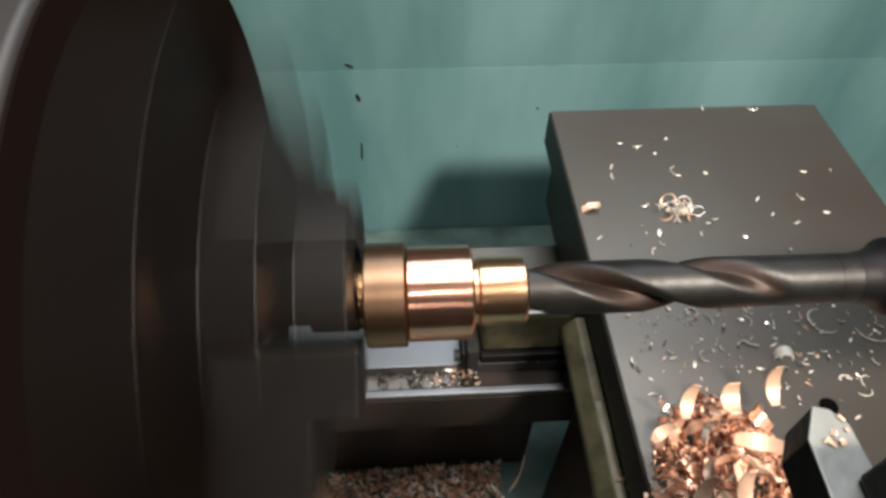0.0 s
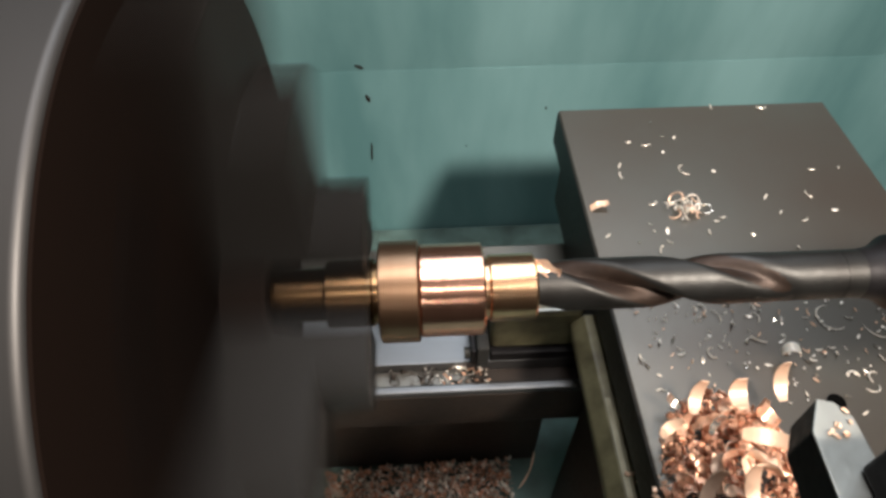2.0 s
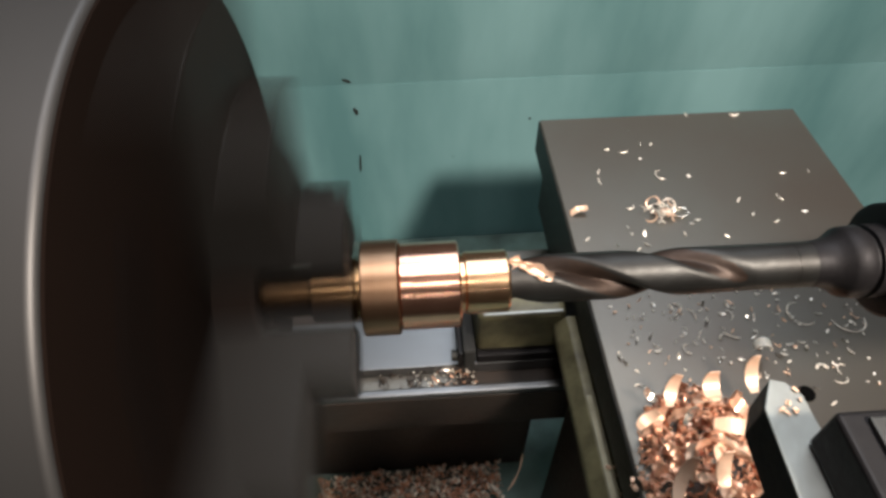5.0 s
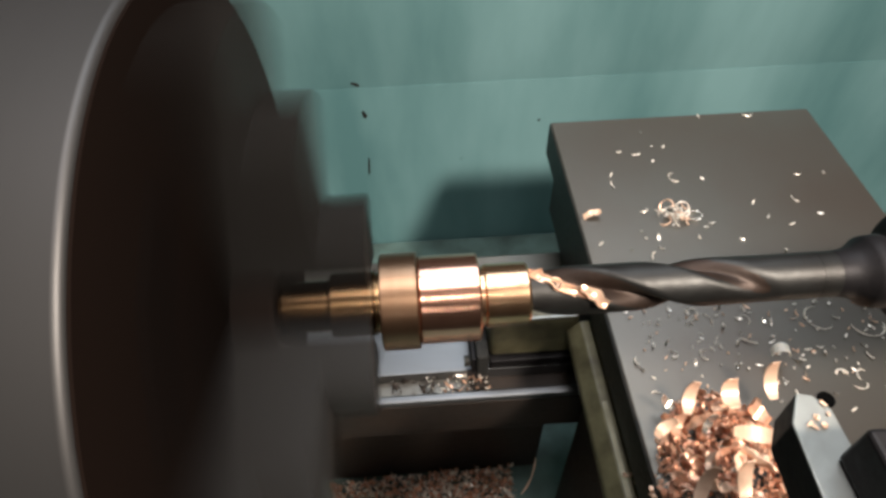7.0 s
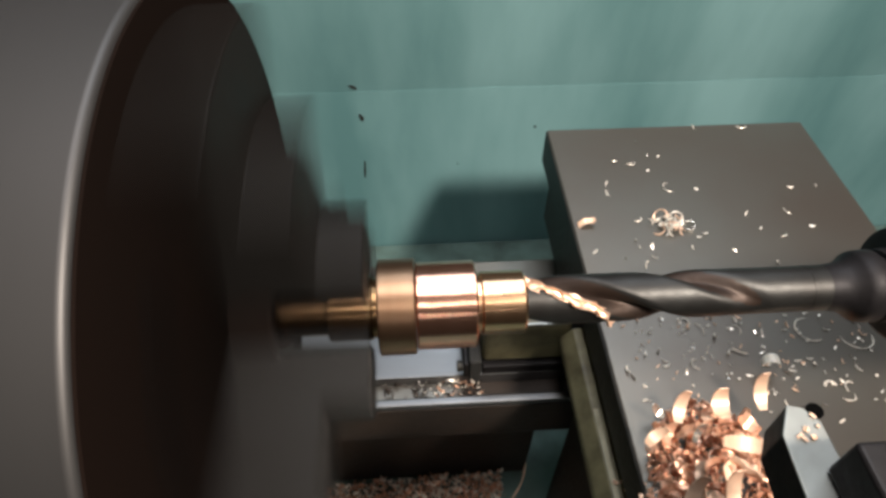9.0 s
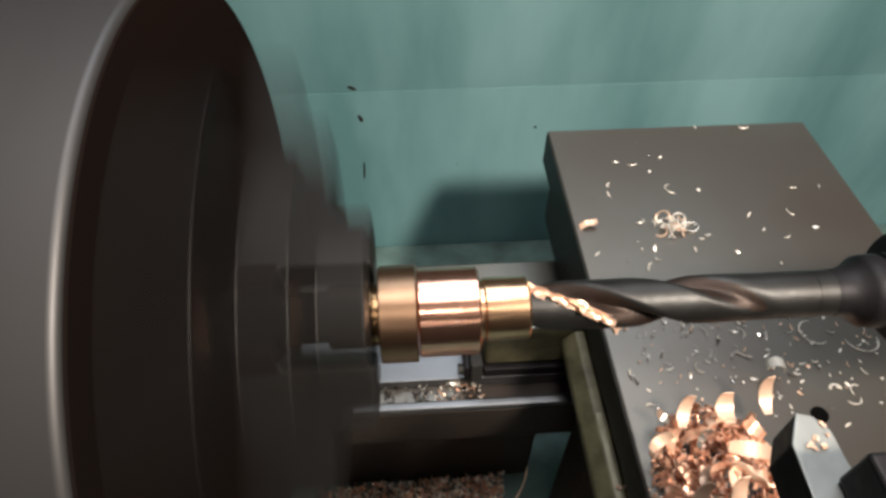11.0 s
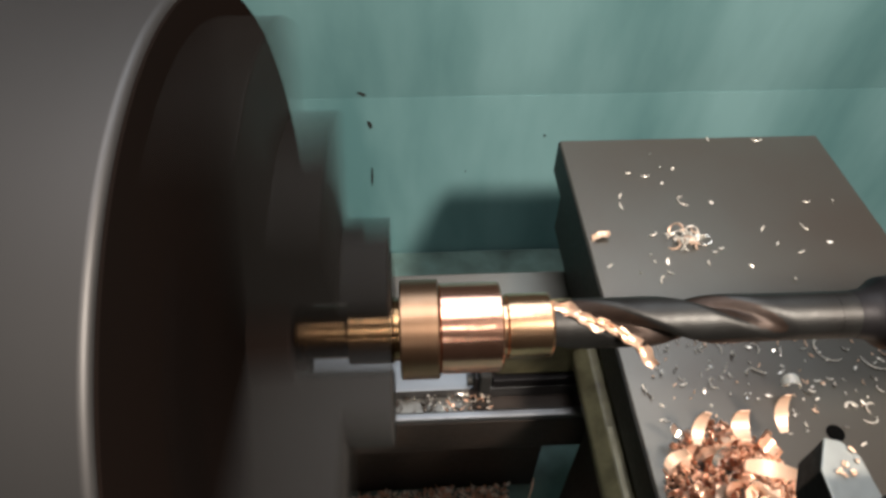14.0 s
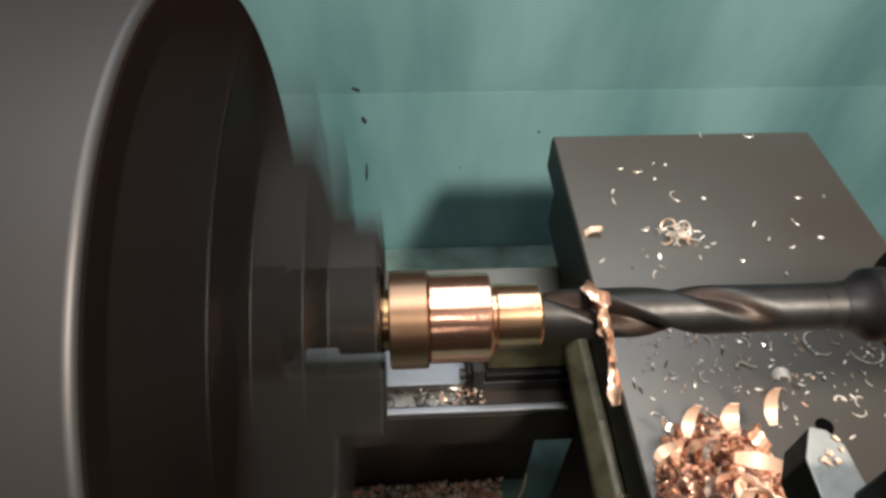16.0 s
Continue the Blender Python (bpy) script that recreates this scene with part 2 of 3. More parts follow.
def way_wiper():
    w = empty("way_wiper", "black felt way wiper with a screwed clamp", "way wiper")
    part("felt", box(0.0105, 0.0160, 0.1000, 0.128, -0.0546, -0.0400, 0.0012), BLACK, w)
    clamp = part("clamp", box(0.0085, 0.0104, 0.1010, 0.127, -0.0535, -0.0430, 0.0006), POST_STEEL, w)
    bm = bmesh.new()
    bmesh.ops.create_cone(bm, cap_ends=True, segments=16, radius1=0.0026, radius2=0.0023, depth=0.004, matrix=pose(0.0075, 0.1040, -0.0485, 0, 90, 0))
    part("screw", bm, SLIDE_SIDE, clamp)
    return w


def cross_slide():
    c = empty("cross_slide", "worn flat steel cross slide strewn with chips", "cross slide")
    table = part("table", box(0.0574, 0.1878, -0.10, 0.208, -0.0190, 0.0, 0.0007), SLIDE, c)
    # Thin sheet that makes the table's left side darker than its top.
    part("side_strip", box(0.0570, 0.0573, -0.10, 0.2075, -0.0188, -0.0008), SLIDE_SIDE, c, "darker side of the slide")
    # Flat disc on the table, its black standing for the shade in a hole.
    bm = bmesh.new()
    bmesh.ops.create_cone(bm, cap_ends=True, segments=24, radius1=0.0029, radius2=0.0029, depth=0.0006, matrix=pose(0.1222, 0.0501, 0.0002))
    part("hole_disc", bm, HOLE, table)
    return c


saddle()
way_wiper()
cross_slide()


# ---- chuck, workpiece ----
FACE = -0.0472


def jaw_mesh():
    """A stepped jaw that points along +z, its foot in the chuck's face: one outline, cut thick."""
    side = [(FACE - 0.010, 0.0072), (-0.0390, 0.0072), (-0.0380, 0.0084), (-0.0200, 0.0084), (-0.0200, 0.0220), (-0.0285, 0.0220), (-0.0285, 0.0435), (-0.0360, 0.0435), (-0.0360, 0.0600), (FACE - 0.010, 0.0600)]
    bm = bmesh.new()
    low = [bm.verts.new((x, -0.0073, z)) for x, z in side]
    face = bm.faces.new(low)
    up = bmesh.ops.extrude_face_region(bm, geom=[face])
    for v in up["geom"]:
        if isinstance(v, bmesh.types.BMVert):
            v.co.y = -v.co.y
    bmesh.ops.recalc_face_normals(bm, faces=bm.faces)
    bmesh.ops.bevel(bm, geom=list(bm.edges), offset=0.0004, segments=2, profile=0.5, affect="EDGES")
    return bm


def chuck():
    c = empty("lathe_chuck", "dark oily three-jaw steel lathe chuck, spinning", "lathe chuck", pose(0, AY, AZ))
    R = 0.0662
    edge = [(FACE - 0.0013 + 0.0013 * math.cos(a), R - 0.0013 + 0.0013 * math.sin(a)) for a in (radians(15 * k) for k in range(7))]
    body = lathe_turned([(FACE, 0.010), *edge, (FACE - 0.070, R), (FACE - 0.070, 0.010), (FACE, 0.010)], 128)
    smooth(part("body", body, CHUCK, c), 25)
    # Thin ring over the body's front that carries the shade-darkened face colour.
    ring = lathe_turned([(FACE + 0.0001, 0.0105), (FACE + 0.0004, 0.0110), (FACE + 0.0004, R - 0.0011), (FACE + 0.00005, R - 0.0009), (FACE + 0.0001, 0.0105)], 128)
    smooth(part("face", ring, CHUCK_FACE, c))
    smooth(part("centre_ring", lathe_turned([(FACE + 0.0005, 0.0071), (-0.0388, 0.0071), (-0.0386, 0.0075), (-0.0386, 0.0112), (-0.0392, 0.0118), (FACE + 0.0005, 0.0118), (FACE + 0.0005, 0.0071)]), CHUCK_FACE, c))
    for k in range(3):
        j = part("jaw", jaw_mesh(), JAW, c)
        j.matrix_basis = pose(0, 0, 0, 120 * k, 0, 0)
    for k in range(3):
        bm = bmesh.new()
        bmesh.ops.create_cone(bm, cap_ends=True, segments=24, radius1=0.0050, radius2=0.0050, depth=0.003, matrix=pose(0, 0, 0, 0, 90, 0))
        s = part("screw", bm, HOLE, c)
        s.matrix_basis = pose(0, 0, 0, 60 + 120 * k, 0, 0) @ pose(FACE + 0.0005, 0, 0.046)
    return c


def spindle_nose():
    n = smooth(part("headstock_spindle", lathe_turned([(FACE - 0.0705, 0.0), (FACE - 0.0705, 0.055), (FACE - 0.16, 0.055), (FACE - 0.16, 0.0)]), CHUCK))
    n.location = (0, AY, AZ)
    return tagged(n, "dark steel headstock spindle behind the chuck", "spindle")


def workpiece():
    w = empty("bronze_workpiece", "stepped bronze bushing turned bright, gripped in the chuck", "workpiece", pose(0, AY, AZ))
    B = 0.0054
    smooth(part("shank", lathe_turned([(-0.058, 0.0044), (-0.058, 0.0053), (-0.0292, 0.0053), (-0.0289, 0.0056), (-0.0289, 0.0064), (-0.0286, 0.0067), (-0.0200, 0.0067), (-0.0198, 0.0063), (-0.0187, 0.0063), (-0.0187, 0.0044), (-0.058, 0.0044)]), BRASS_DULL, w, "dull yellow brass shank"))
    smooth(part("flange", lathe_turned([(-0.0186, B), (-0.0186, 0.0098), (-0.0183, 0.0101), (-0.0112, 0.0101), (-0.0109, 0.0098), (-0.0109, B), (-0.0186, B)]), BRONZE_DULL, w, "duller rough-turned flange"))
    smooth(part("collar", lathe_turned([(-0.0108, B), (-0.0108, 0.0089), (-0.0105, 0.0092), (0.0012, 0.0092), (0.0016, 0.0088), (0.0016, B), (-0.0108, B)]), BRONZE, w))
    smooth(part("end_ring", lathe_turned([(0.0017, B), (0.0017, 0.0063), (0.0026, 0.0063), (0.0030, 0.0067), (0.0114, 0.0067), (0.0119, 0.0063), (0.0119, B), (0.0017, B)]), BRASS, w, "yellow brass end ring"))
    return w


def headstock():
    tagged(part("headstock", box(-0.48, FACE - 0.1605, -0.04, 0.17, -0.0538, 0.19, 0.006), GREEN_DIRTY), "dirty green headstock casting on the bed", "headstock", kind="structure")


def tailstock():
    t = empty("tailstock", "pale green painted tailstock casting with a long quill housing", "tailstock", kind="structure")
    part("casting", box(0.42, 0.56, 0.0, 0.16, -0.0538, 0.125, 0.006), CAST_GREEN, t)
    housing = smooth(part("quill_housing", lathe_turned([(0.1060, 0.0132), (0.1060, 0.0152), (0.1068, 0.0160), (0.4195, 0.0220), (0.4195, 0.0132), (0.1060, 0.0132)], 64), CAST_GREEN, t))
    housing.location = (0, AY, AZ)


headstock()
tailstock()
CHUCK_THING = chuck()
spindle_nose()
WORK = workpiece()


# ---- drill ----
LEAD, DR = 0.058, 0.0052


def drill_section(steps=72):
    """Radii round a two-flute drill's cross-section."""
    out = []
    for k in range(steps):
        a = 2 * math.pi * k / steps
        d = abs((a % math.pi) - math.pi / 2)          # 0 in the middle of a flute
        f = min(1.0, d / 0.88)
        r = DR * (0.42 + 0.58 * (0.5 - 0.5 * math.cos(math.pi * f ** 0.85)))
        out.append((a, r))
    return out


def drill_bit():
    d = empty("twist_drill", "black oxide twist drill boring into the bronze", "drill bit", pose(0, AY, AZ))
    bm = bmesh.new()
    sec, rings = drill_section(), []
    x0, x1, n = -0.014, 0.071, 150
    for i in range(n + 1):
        x = x0 + (x1 - x0) * i / n
        turn = 2 * math.pi * x / LEAD + radians(PHASE)
        blend = max(0.0, min(1.0, (x - 0.042) / 0.020))
        tip = min(1.0, (x - x0 + 0.0004) / 0.003)
        rings.append([bm.verts.new((x, tip * (r + (DR * 0.96 - r) * blend) * math.cos(a + turn), tip * (r + (DR * 0.96 - r) * blend) * math.sin(a + turn))) for a, r in sec])
    for p, q in zip(rings, rings[1:]):
        for k in range(len(p)):
            j = (k + 1) % len(p)
            bm.faces.new((p[k], p[j], q[j], q[k]))
    bm.faces.new(rings[0])
    bm.faces.new(rings[-1])
    bmesh.ops.recalc_face_normals(bm, faces=bm.faces)
    flute = []
    for n, f in enumerate(bm.faces):
        c = f.calc_center_median()
        flute.append(math.hypot(c.y, c.z) < DR * 0.90)
    body = smooth(part("fluted_body", bm, DRILL, d), 50)
    body.data.materials.append(FLUTE)
    body.data.polygons.foreach_set("material_index", [1 if k else 0 for k in flute])
    smooth(part("shank", lathe_turned([(0.0711, 0.0), (0.0711, DR * 0.96), (0.12, DR * 0.96), (0.12, 0.0)]), DRILL, d))
    return d


def drill_sleeve():
    s = empty("drill_sleeve", "dark steel drill sleeve holding the drill", "drill sleeve", pose(0, AY, AZ))
    S = DR * 0.97
    smooth(part("nose", lathe_turned([(0.0750, S), (0.0768, S + 0.0001), (0.0785, 0.0055), (0.0800, 0.0062), (0.0812, 0.0071), (0.0820, 0.0077), (0.0853, 0.0080), (0.0857, 0.0077), (0.0857, S), (0.0750, S)]), SLEEVE_STEEL, s), 50)
    smooth(part("ring", lathe_turned([(0.0858, S), (0.0858, 0.0072), (0.0866, 0.0072), (0.0869, 0.0080), (0.0905, 0.0081), (0.0908, S), (0.0858, S)]), SLEEVE_STEEL, s))
    smooth(part("barrel", lathe_turned([(0.0909, S), (0.0909, 0.0116), (0.0915, 0.0125), (0.425, 0.0125), (0.425, S), (0.0909, S)]), SLEEVE_STEEL, s))
    return s


PHASE = 58.0
DRILL_THING = drill_bit()
SLEEVE = drill_sleeve()


# ---- chips ----
def ribbon(bm, m, radius, width, turns, rise=0.0, thick=0.00018, steps=9, widen=0.0, tip=0.12):
    """A curled strip of metal about its own x, added to bm at the pose m."""
    rings = []
    for k in range(steps + 1):
        f = k / steps
        a = turns * 2 * math.pi * (f - 0.5)
        r = radius * (1 + widen * f)
        w = width * (3 * tip + (1 - 3 * tip) * math.sin(math.pi * (0.12 + 0.76 * f)))
        x = rise * (f - 0.5)
        rings.append([bm.verts.new(m @ Vector((x + sx * w / 2, q * math.sin(a), radius - q * math.cos(a)))) for sx, q in ((-1, r), (1, r), (1, r - thick), (-1, r - thick))])
    for p, q in zip(rings, rings[1:]):
        for k in range(4):
            j = (k + 1) % 4
            bm.faces.new((p[k], p[j], q[j], q[k]))
    bm.faces.new(rings[0])
    bm.faces.new(rings[-1][::-1])


def crumpled(bm, length, width, rng, steps=12, across=4):
    """A torn, twisted strip of thin metal along x."""
    rings, seed, twist = [], rng.uniform(0, 50), rng.uniform(20, 70) * rng.choice((-1, 1))
    for k in range(steps + 1):
        f = k / steps
        w = width * (0.45 + 0.55 * math.sin(math.pi * (0.15 + 0.7 * f)) + 0.35 * noise.noise((seed, f * 4, 1)))
        a, lift, side = radians(twist * (f - 0.5)), width * 0.34 * noise.noise((seed, f * 3, 5)), width * 0.30 * noise.noise((seed, f * 3, 9))
        ring = []
        for q in (min(0.00015, 0.06 * width), -min(0.00015, 0.06 * width)):
            for c in range(across + 1):
                g = (c / across - 0.5) * (1 if q > 0 else -1)
                y, z = g * w, q + w * 0.9 * g * g + 0.12 * width * noise.noise((seed + g * 3, f * 7, 2))
                ring.append(bm.verts.new((length * (f - 0.5), side + y * math.cos(a) - z * math.sin(a), lift + y * math.sin(a) + z * math.cos(a))))
        rings.append(ring)
    for p, q in zip(rings, rings[1:]):
        for k in range(len(p)):
            j = (k + 1) % len(p)
            bm.faces.new((p[k], p[j], q[j], q[k]))
    bm.faces.new(rings[0])
    bm.faces.new(rings[-1][::-1])
    bmesh.ops.recalc_face_normals(bm, faces=bm.faces)


def wire(bm, m, radius, turns, gauge=0.00016, steps=14, rise=0.0):
    """A thin hair of metal bent to an arc that lies on the ground."""
    rings = []
    for k in range(steps + 1):
        f = k / steps
        a = turns * 2 * math.pi * (f - 0.5)
        c = Vector((radius * math.cos(a) - radius, radius * math.sin(a), gauge + rise * f * (1 - f) * 4))
        out = Vector((math.cos(a), math.sin(a), 0))
        g = gauge * (0.5 + math.sin(math.pi * f) * (0.7 + 0.5 * math.sin(9 * f)))
        rings.append([bm.verts.new(m @ (c + out * g * p + Vector((0, 0, g * q)))) for p, q in ((1, 0), (0, 1), (-1, 0), (0, -1))])
    for p, q in zip(rings, rings[1:]):
        for k in range(4):
            j = (k + 1) % 4
            bm.faces.new((p[k], p[j], q[j], q[k]))


RNG = random.Random(7)
SPECKS = [(99.0, 195.5), (101.4, 185.4), (107.0, 184.3), (99.3, 174.5), (77.6, 166.7), (76.4, 159.8), (117.8, 160.8), (63.8, 125.5), (75.2, 121.2), (104.6, 125.5), (134.5, 144.0), (137.5, 134.7),
          (160.2, 134.9), (121.6, 123.4), (136.9, 115.8), (131.2, 206.1), (82.7, 127.1), (87.3, 120.9), (109.6, 131.1), (82.0, 131.0), (88.0, 127.0), (112.5, 133.0), (146.5, 130.5)]
SPECKS_NEAR = [(70.7, 75.2), (75.4, 75.6), (62.5, 69.0), (77.1, 70.0), (67.2, 62.6), (64.1, 66.2), (87.5, 88.7), (81.0, 90.5), (99.9, 89.8), (114.5, 81.9), (88.8, 76.9), (91.1, 72.5), (105.5, 84.4),
               (98.5, 81.5), (101.1, 73.8), (105.2, 64.5), (100.9, 63.5), (97.5, 64.1), (119.1, 64.9), (130.2, 67.8), (140.8, 74.0), (144.9, 70.3), (119.9, 59.6), (82.8, 51.1), (85.7, 51.0),
               (73.9, 51.1), (129.6, 45.9), (126.6, 51.9), (145.0, 65.2), (131.0, 81.0), (141.0, 82.0), (150.0, 62.0)]
# x, y in mm, radius in mm, turns, heading in degrees
ARCS = [(85.1, 182.3, 1.0, 0.55, -90), (92.6, 181.1, 2.2, 0.42, -80), (106.0, 162.5, 3.0, 0.55, 190), (155.5, 205.6, 2.4, 0.50, -90), (161.3, 160.8, 1.6, 0.45, -90), (171.6, 160.2, 1.8, 0.16, 0),
        (85.9, 143.2, 1.7, 0.5, -60), (154.8, 145.2, 2.6, 0.35, 200), (145.3, 131.5, 2.0, 0.3, -70), (85.3, 116.2, 3.0, 0.25, 150), (91.1, 83.9, 4.0, 0.25, 20)]
ARCS_NEAR = [(88.2, 70.2, 2.0, 0.6, 180), (107.7, 78.4, 5.0, 0.2, 240), (134.9, 82.5, 5.2, 0.62, 195), (151.1, 79.0, 6.0, 0.5, -90), (131.7, 58.4, 2.2, 0.4, 80), (136.3, 55.3, 2.5, 0.45, -80),
             (103.2, 72.4, 3.0, 0.3, 100), (88.6, 88.0, 2.2, 0.4, 20), (106.4, 83.7, 2.6, 0.35, 10), (139.0, 58.0, 2.2, 0.5, 140)]


def small_chips():
    """The loose bits that lie on the cross slide, one by one."""
    for n, (x, y) in enumerate(SPECKS + SPECKS_NEAR):
        bm = bmesh.new()
        near = n >= len(SPECKS)
        r = RNG.uniform(0.0013, 0.0030) * (1.15 if near else 1.0)
        ribbon(bm, pose(0, 0, 0.0003, RNG.uniform(-40, 40), RNG.uniform(-40, 40), 0), r, RNG.uniform(0.0007, 0.0013), RNG.uniform(0.10, 0.26), rise=RNG.uniform(-0.0008, 0.0008), thick=0.0002, steps=6, tip=0.03)
        c = smooth(part("swarf_fleck", bm, RNG.choice((SILVER, SWARF, SWARF, SWARF))))
        c.location, c.rotation_euler = (x / 1000, y / 1000, 0.0001), (0, 0, RNG.uniform(0, 6.3))
        tagged(c, "tiny bright metal fleck lying on the cross slide", "metal chip", "loose flecks of swarf")
    for n in range(150):
        bm = bmesh.new()
        x, y = RNG.uniform(0.064, 0.165), RNG.uniform(0.050, 0.098)
        r = RNG.uniform(0.0007, 0.0018)
        ribbon(bm, pose(0, 0, 0.0003, RNG.uniform(-45, 45), RNG.uniform(-45, 45), 0), r * 1.25, RNG.uniform(0.0004, 0.0010), RNG.uniform(0.08, 0.26), rise=RNG.uniform(-0.0006, 0.0006), thick=0.0002, steps=5, tip=0.03)
        c = smooth(part("swarf_fleck", bm, RNG.choice((SWARF, SWARF, PALE))))
        c.location, c.rotation_euler = (x, y, 0.0001), (0, 0, RNG.uniform(0, 6.3))
        tagged(c, "tiny bright metal fleck lying on the cross slide", "metal chip", "loose flecks of swarf")
    for n, (x, y, r, turns, heading) in enumerate(ARCS + ARCS_NEAR):
        bm = bmesh.new()
        wire(bm, pose(r / 1000, 0, 0), r / 1000, turns, 0.00024 if n % 3 else 0.00036, rise=0.0005)
        c = smooth(part("swarf_curl", bm, SWARF))
        c.location, c.rotation_euler = (x / 1000, y / 1000, 0.0001), (0, 0, radians(heading))
        tagged(c, "thin bright hair of swarf curled on the cross slide", "metal chip", "thin curls of swarf")


def tangled_curl():
    t = empty("tangled_swarf", "tangled clump of pale bronze curls on the cross slide", "metal chip", pose(0.0987, 0.1385, 0))
    for k in range(30):
        bm = bmesh.new()
        r = RNG.uniform(0.0010, 0.0034)
        wire(bm, pose(RNG.uniform(-0.008, 0.006), RNG.uniform(-0.005, 0.004), RNG.uniform(0, 0.0025), RNG.uniform(-50, 50), RNG.uniform(-50, 50), RNG.uniform(0, 360)) @ pose(r, 0, 0), r, RNG.uniform(0.2, 0.7), 0.00036, rise=0.001)
        smooth(part("strand", bm, SWARF if k % 3 else PALE, t))
    bm = bmesh.new()
    ribbon(bm, pose(0.0050, -0.0012, 0.0004, 0, 75, 0), 0.0030, 0.0012, 0.85, 0.001, steps=18)
    smooth(part("loop", bm, SILVER, t))
    return t


# place in mm; tilt, roll and yaw in degrees; radius and width in mm; turns; material
FLAKES = [((66.2, 49.9, 7.0), (45, 35, 20), 4.5, 4.0, 0.26, SILVER),
          ((73.1, 49.5, 10.0), (50, -12, 0), 8.0, 6.4, 0.26, PALE),
          ((84.5, 47.8, 13.0), (25, 0, 0), 5.0, 8.5, 0.42, PALE),
          ((99.7, 52.3, 13.0), (55, 4, 0), 9.0, 6.6, 0.27, PALE),
          ((86.3, 32.8, 16.0), (35, 82, 0), 12.0, 7.0, 0.25, PALE),
          ((73.5, 37.7, 15.0), (45, -32, 0), 5.0, 3.4, 0.26, SILVER),
          ((61.1, 38.7, 12.0), (40, -50, 0), 6.0, 5.5, 0.27, PALE),
          ((63.5, 16.9, 20.0), (45, -22, 0), 10.0, 6.2, 0.26, PALE),
          ((75.6, 18.0, 20.0), (52, 2, 0), 10.0, 6.4, 0.26, PALE),
          ((83.0, 34.0, 12.0), (10, 60, 30), 4.6, 4.0, 0.45, COPPER),
          ((92.0, 44.0, 10.0), (50, 30, 20), 5.2, 7.0, 0.42, COPPER),
          ((66.0, 40.0, 9.0), (20, 120, 40), 5.0, 5.0, 0.38, COPPER),
          ((94.5, 46.0, 6.0), (70, 10, 60), 5.0, 5.0, 0.30, COPPER),
          ((74.0, 28.0, 15.0), (50, 100, 30), 5.0, 4.5, 0.35, COPPER)]


def chip_heap():
    """The heap of curled chips on the slide, and its larger flakes."""
    bm = bmesh.new()
    rng = random.Random(11)
    for k in range(1400):
        a, d = rng.uniform(0, 2 * math.pi), math.sqrt(rng.random())
        x, y = 0.0815 + 0.0235 * d * math.cos(a), 0.014 + 0.042 * d * math.sin(a)
        top = 0.0005 + 0.020 * max(0.0, 1 - d ** 1.6) * (0.75 + 0.5 * noise.noise((x * 90, y * 90, 3)))
        z = top * (rng.random() ** 0.35)
        r = rng.uniform(0.0010, 0.0044)
        ribbon(bm, pose(x, y, max(z, 0.0004), rng.uniform(0, 360), rng.uniform(-80, 80), rng.uniform(0, 360)), r, rng.uniform(0.0006, 0.0030), rng.uniform(0.12, 0.38), rng.uniform(0, 0.001), steps=6)
    tagged(part("chip_heap", bm, COPPER), "heap of curled copper-red bronze chips on the cross slide", "metal chips", kind="stuff")
    for (x, y, z), (tilt, roll, yaw), r, w, turns, mat in FLAKES:
        bm = bmesh.new()
        ribbon(bm, pose(0, 0, -r / 20000), r / 1150, w / 1500, turns * 1.05, 0.0012, 0.00030, 14, 0.10, 0.11)
        f = smooth(part("bronze_flake", bm, mat), 50)
        f.matrix_world = pose(x / 1000, y / 1000, z / 1000, tilt, 0, yaw) @ pose(0, 0, 0, 0, 0, roll)
        tagged(f, "broad curled bronze flake standing in the chip heap", "metal chip", "broad flakes in the heap")
    for k in range(40):
        a, d = rng.uniform(0, 2 * math.pi), 0.95 * math.sqrt(rng.random())
        bm = bmesh.new()
        crumpled(bm, rng.uniform(0.005, 0.011), rng.uniform(0.0020, 0.0044), rng, 9, 3)
        f = smooth(part("bronze_flake", bm, rng.choice((PALE, PALE, COPPER))), 50)
        f.matrix_world = pose(0.0815 + 0.021 * d * math.cos(a), 0.016 + 0.036 * d * math.sin(a), 0.004 + 0.017 * (1 - d), rng.uniform(0, 90), rng.uniform(-50, 50), rng.uniform(0, 360))
        tagged(f, "curled bronze flake lying in the chip heap", "metal chip", "broad flakes in the heap")
    bm = bmesh.new()
    ribbon(bm, pose(0, 0, 0.0), 0.0030, 0.0042, 0.55, 0.0006, 0.0003, 14)
    f = smooth(part("bronze_flake", bm, SWARF), 50)
    f.matrix_world = pose(0.1113, 0.0662, 0.0090, 180, 10, 75)
    tagged(f, "bright arched bronze flake resting on the slide", "metal chip", "broad flakes in the heap")
    bm = bmesh.new()
    crumpled(bm, 0.0078, 0.0030, random.Random(14), 10, 3)
    f = smooth(part("bronze_flake", bm, PALE), 50)
    f.matrix_world = pose(0.0632, 0.1412, 0.0016, 18, -10, 8)
    tagged(f, "pale bronze flake at the edge of the slide", "metal chip", "broad flakes in the heap")


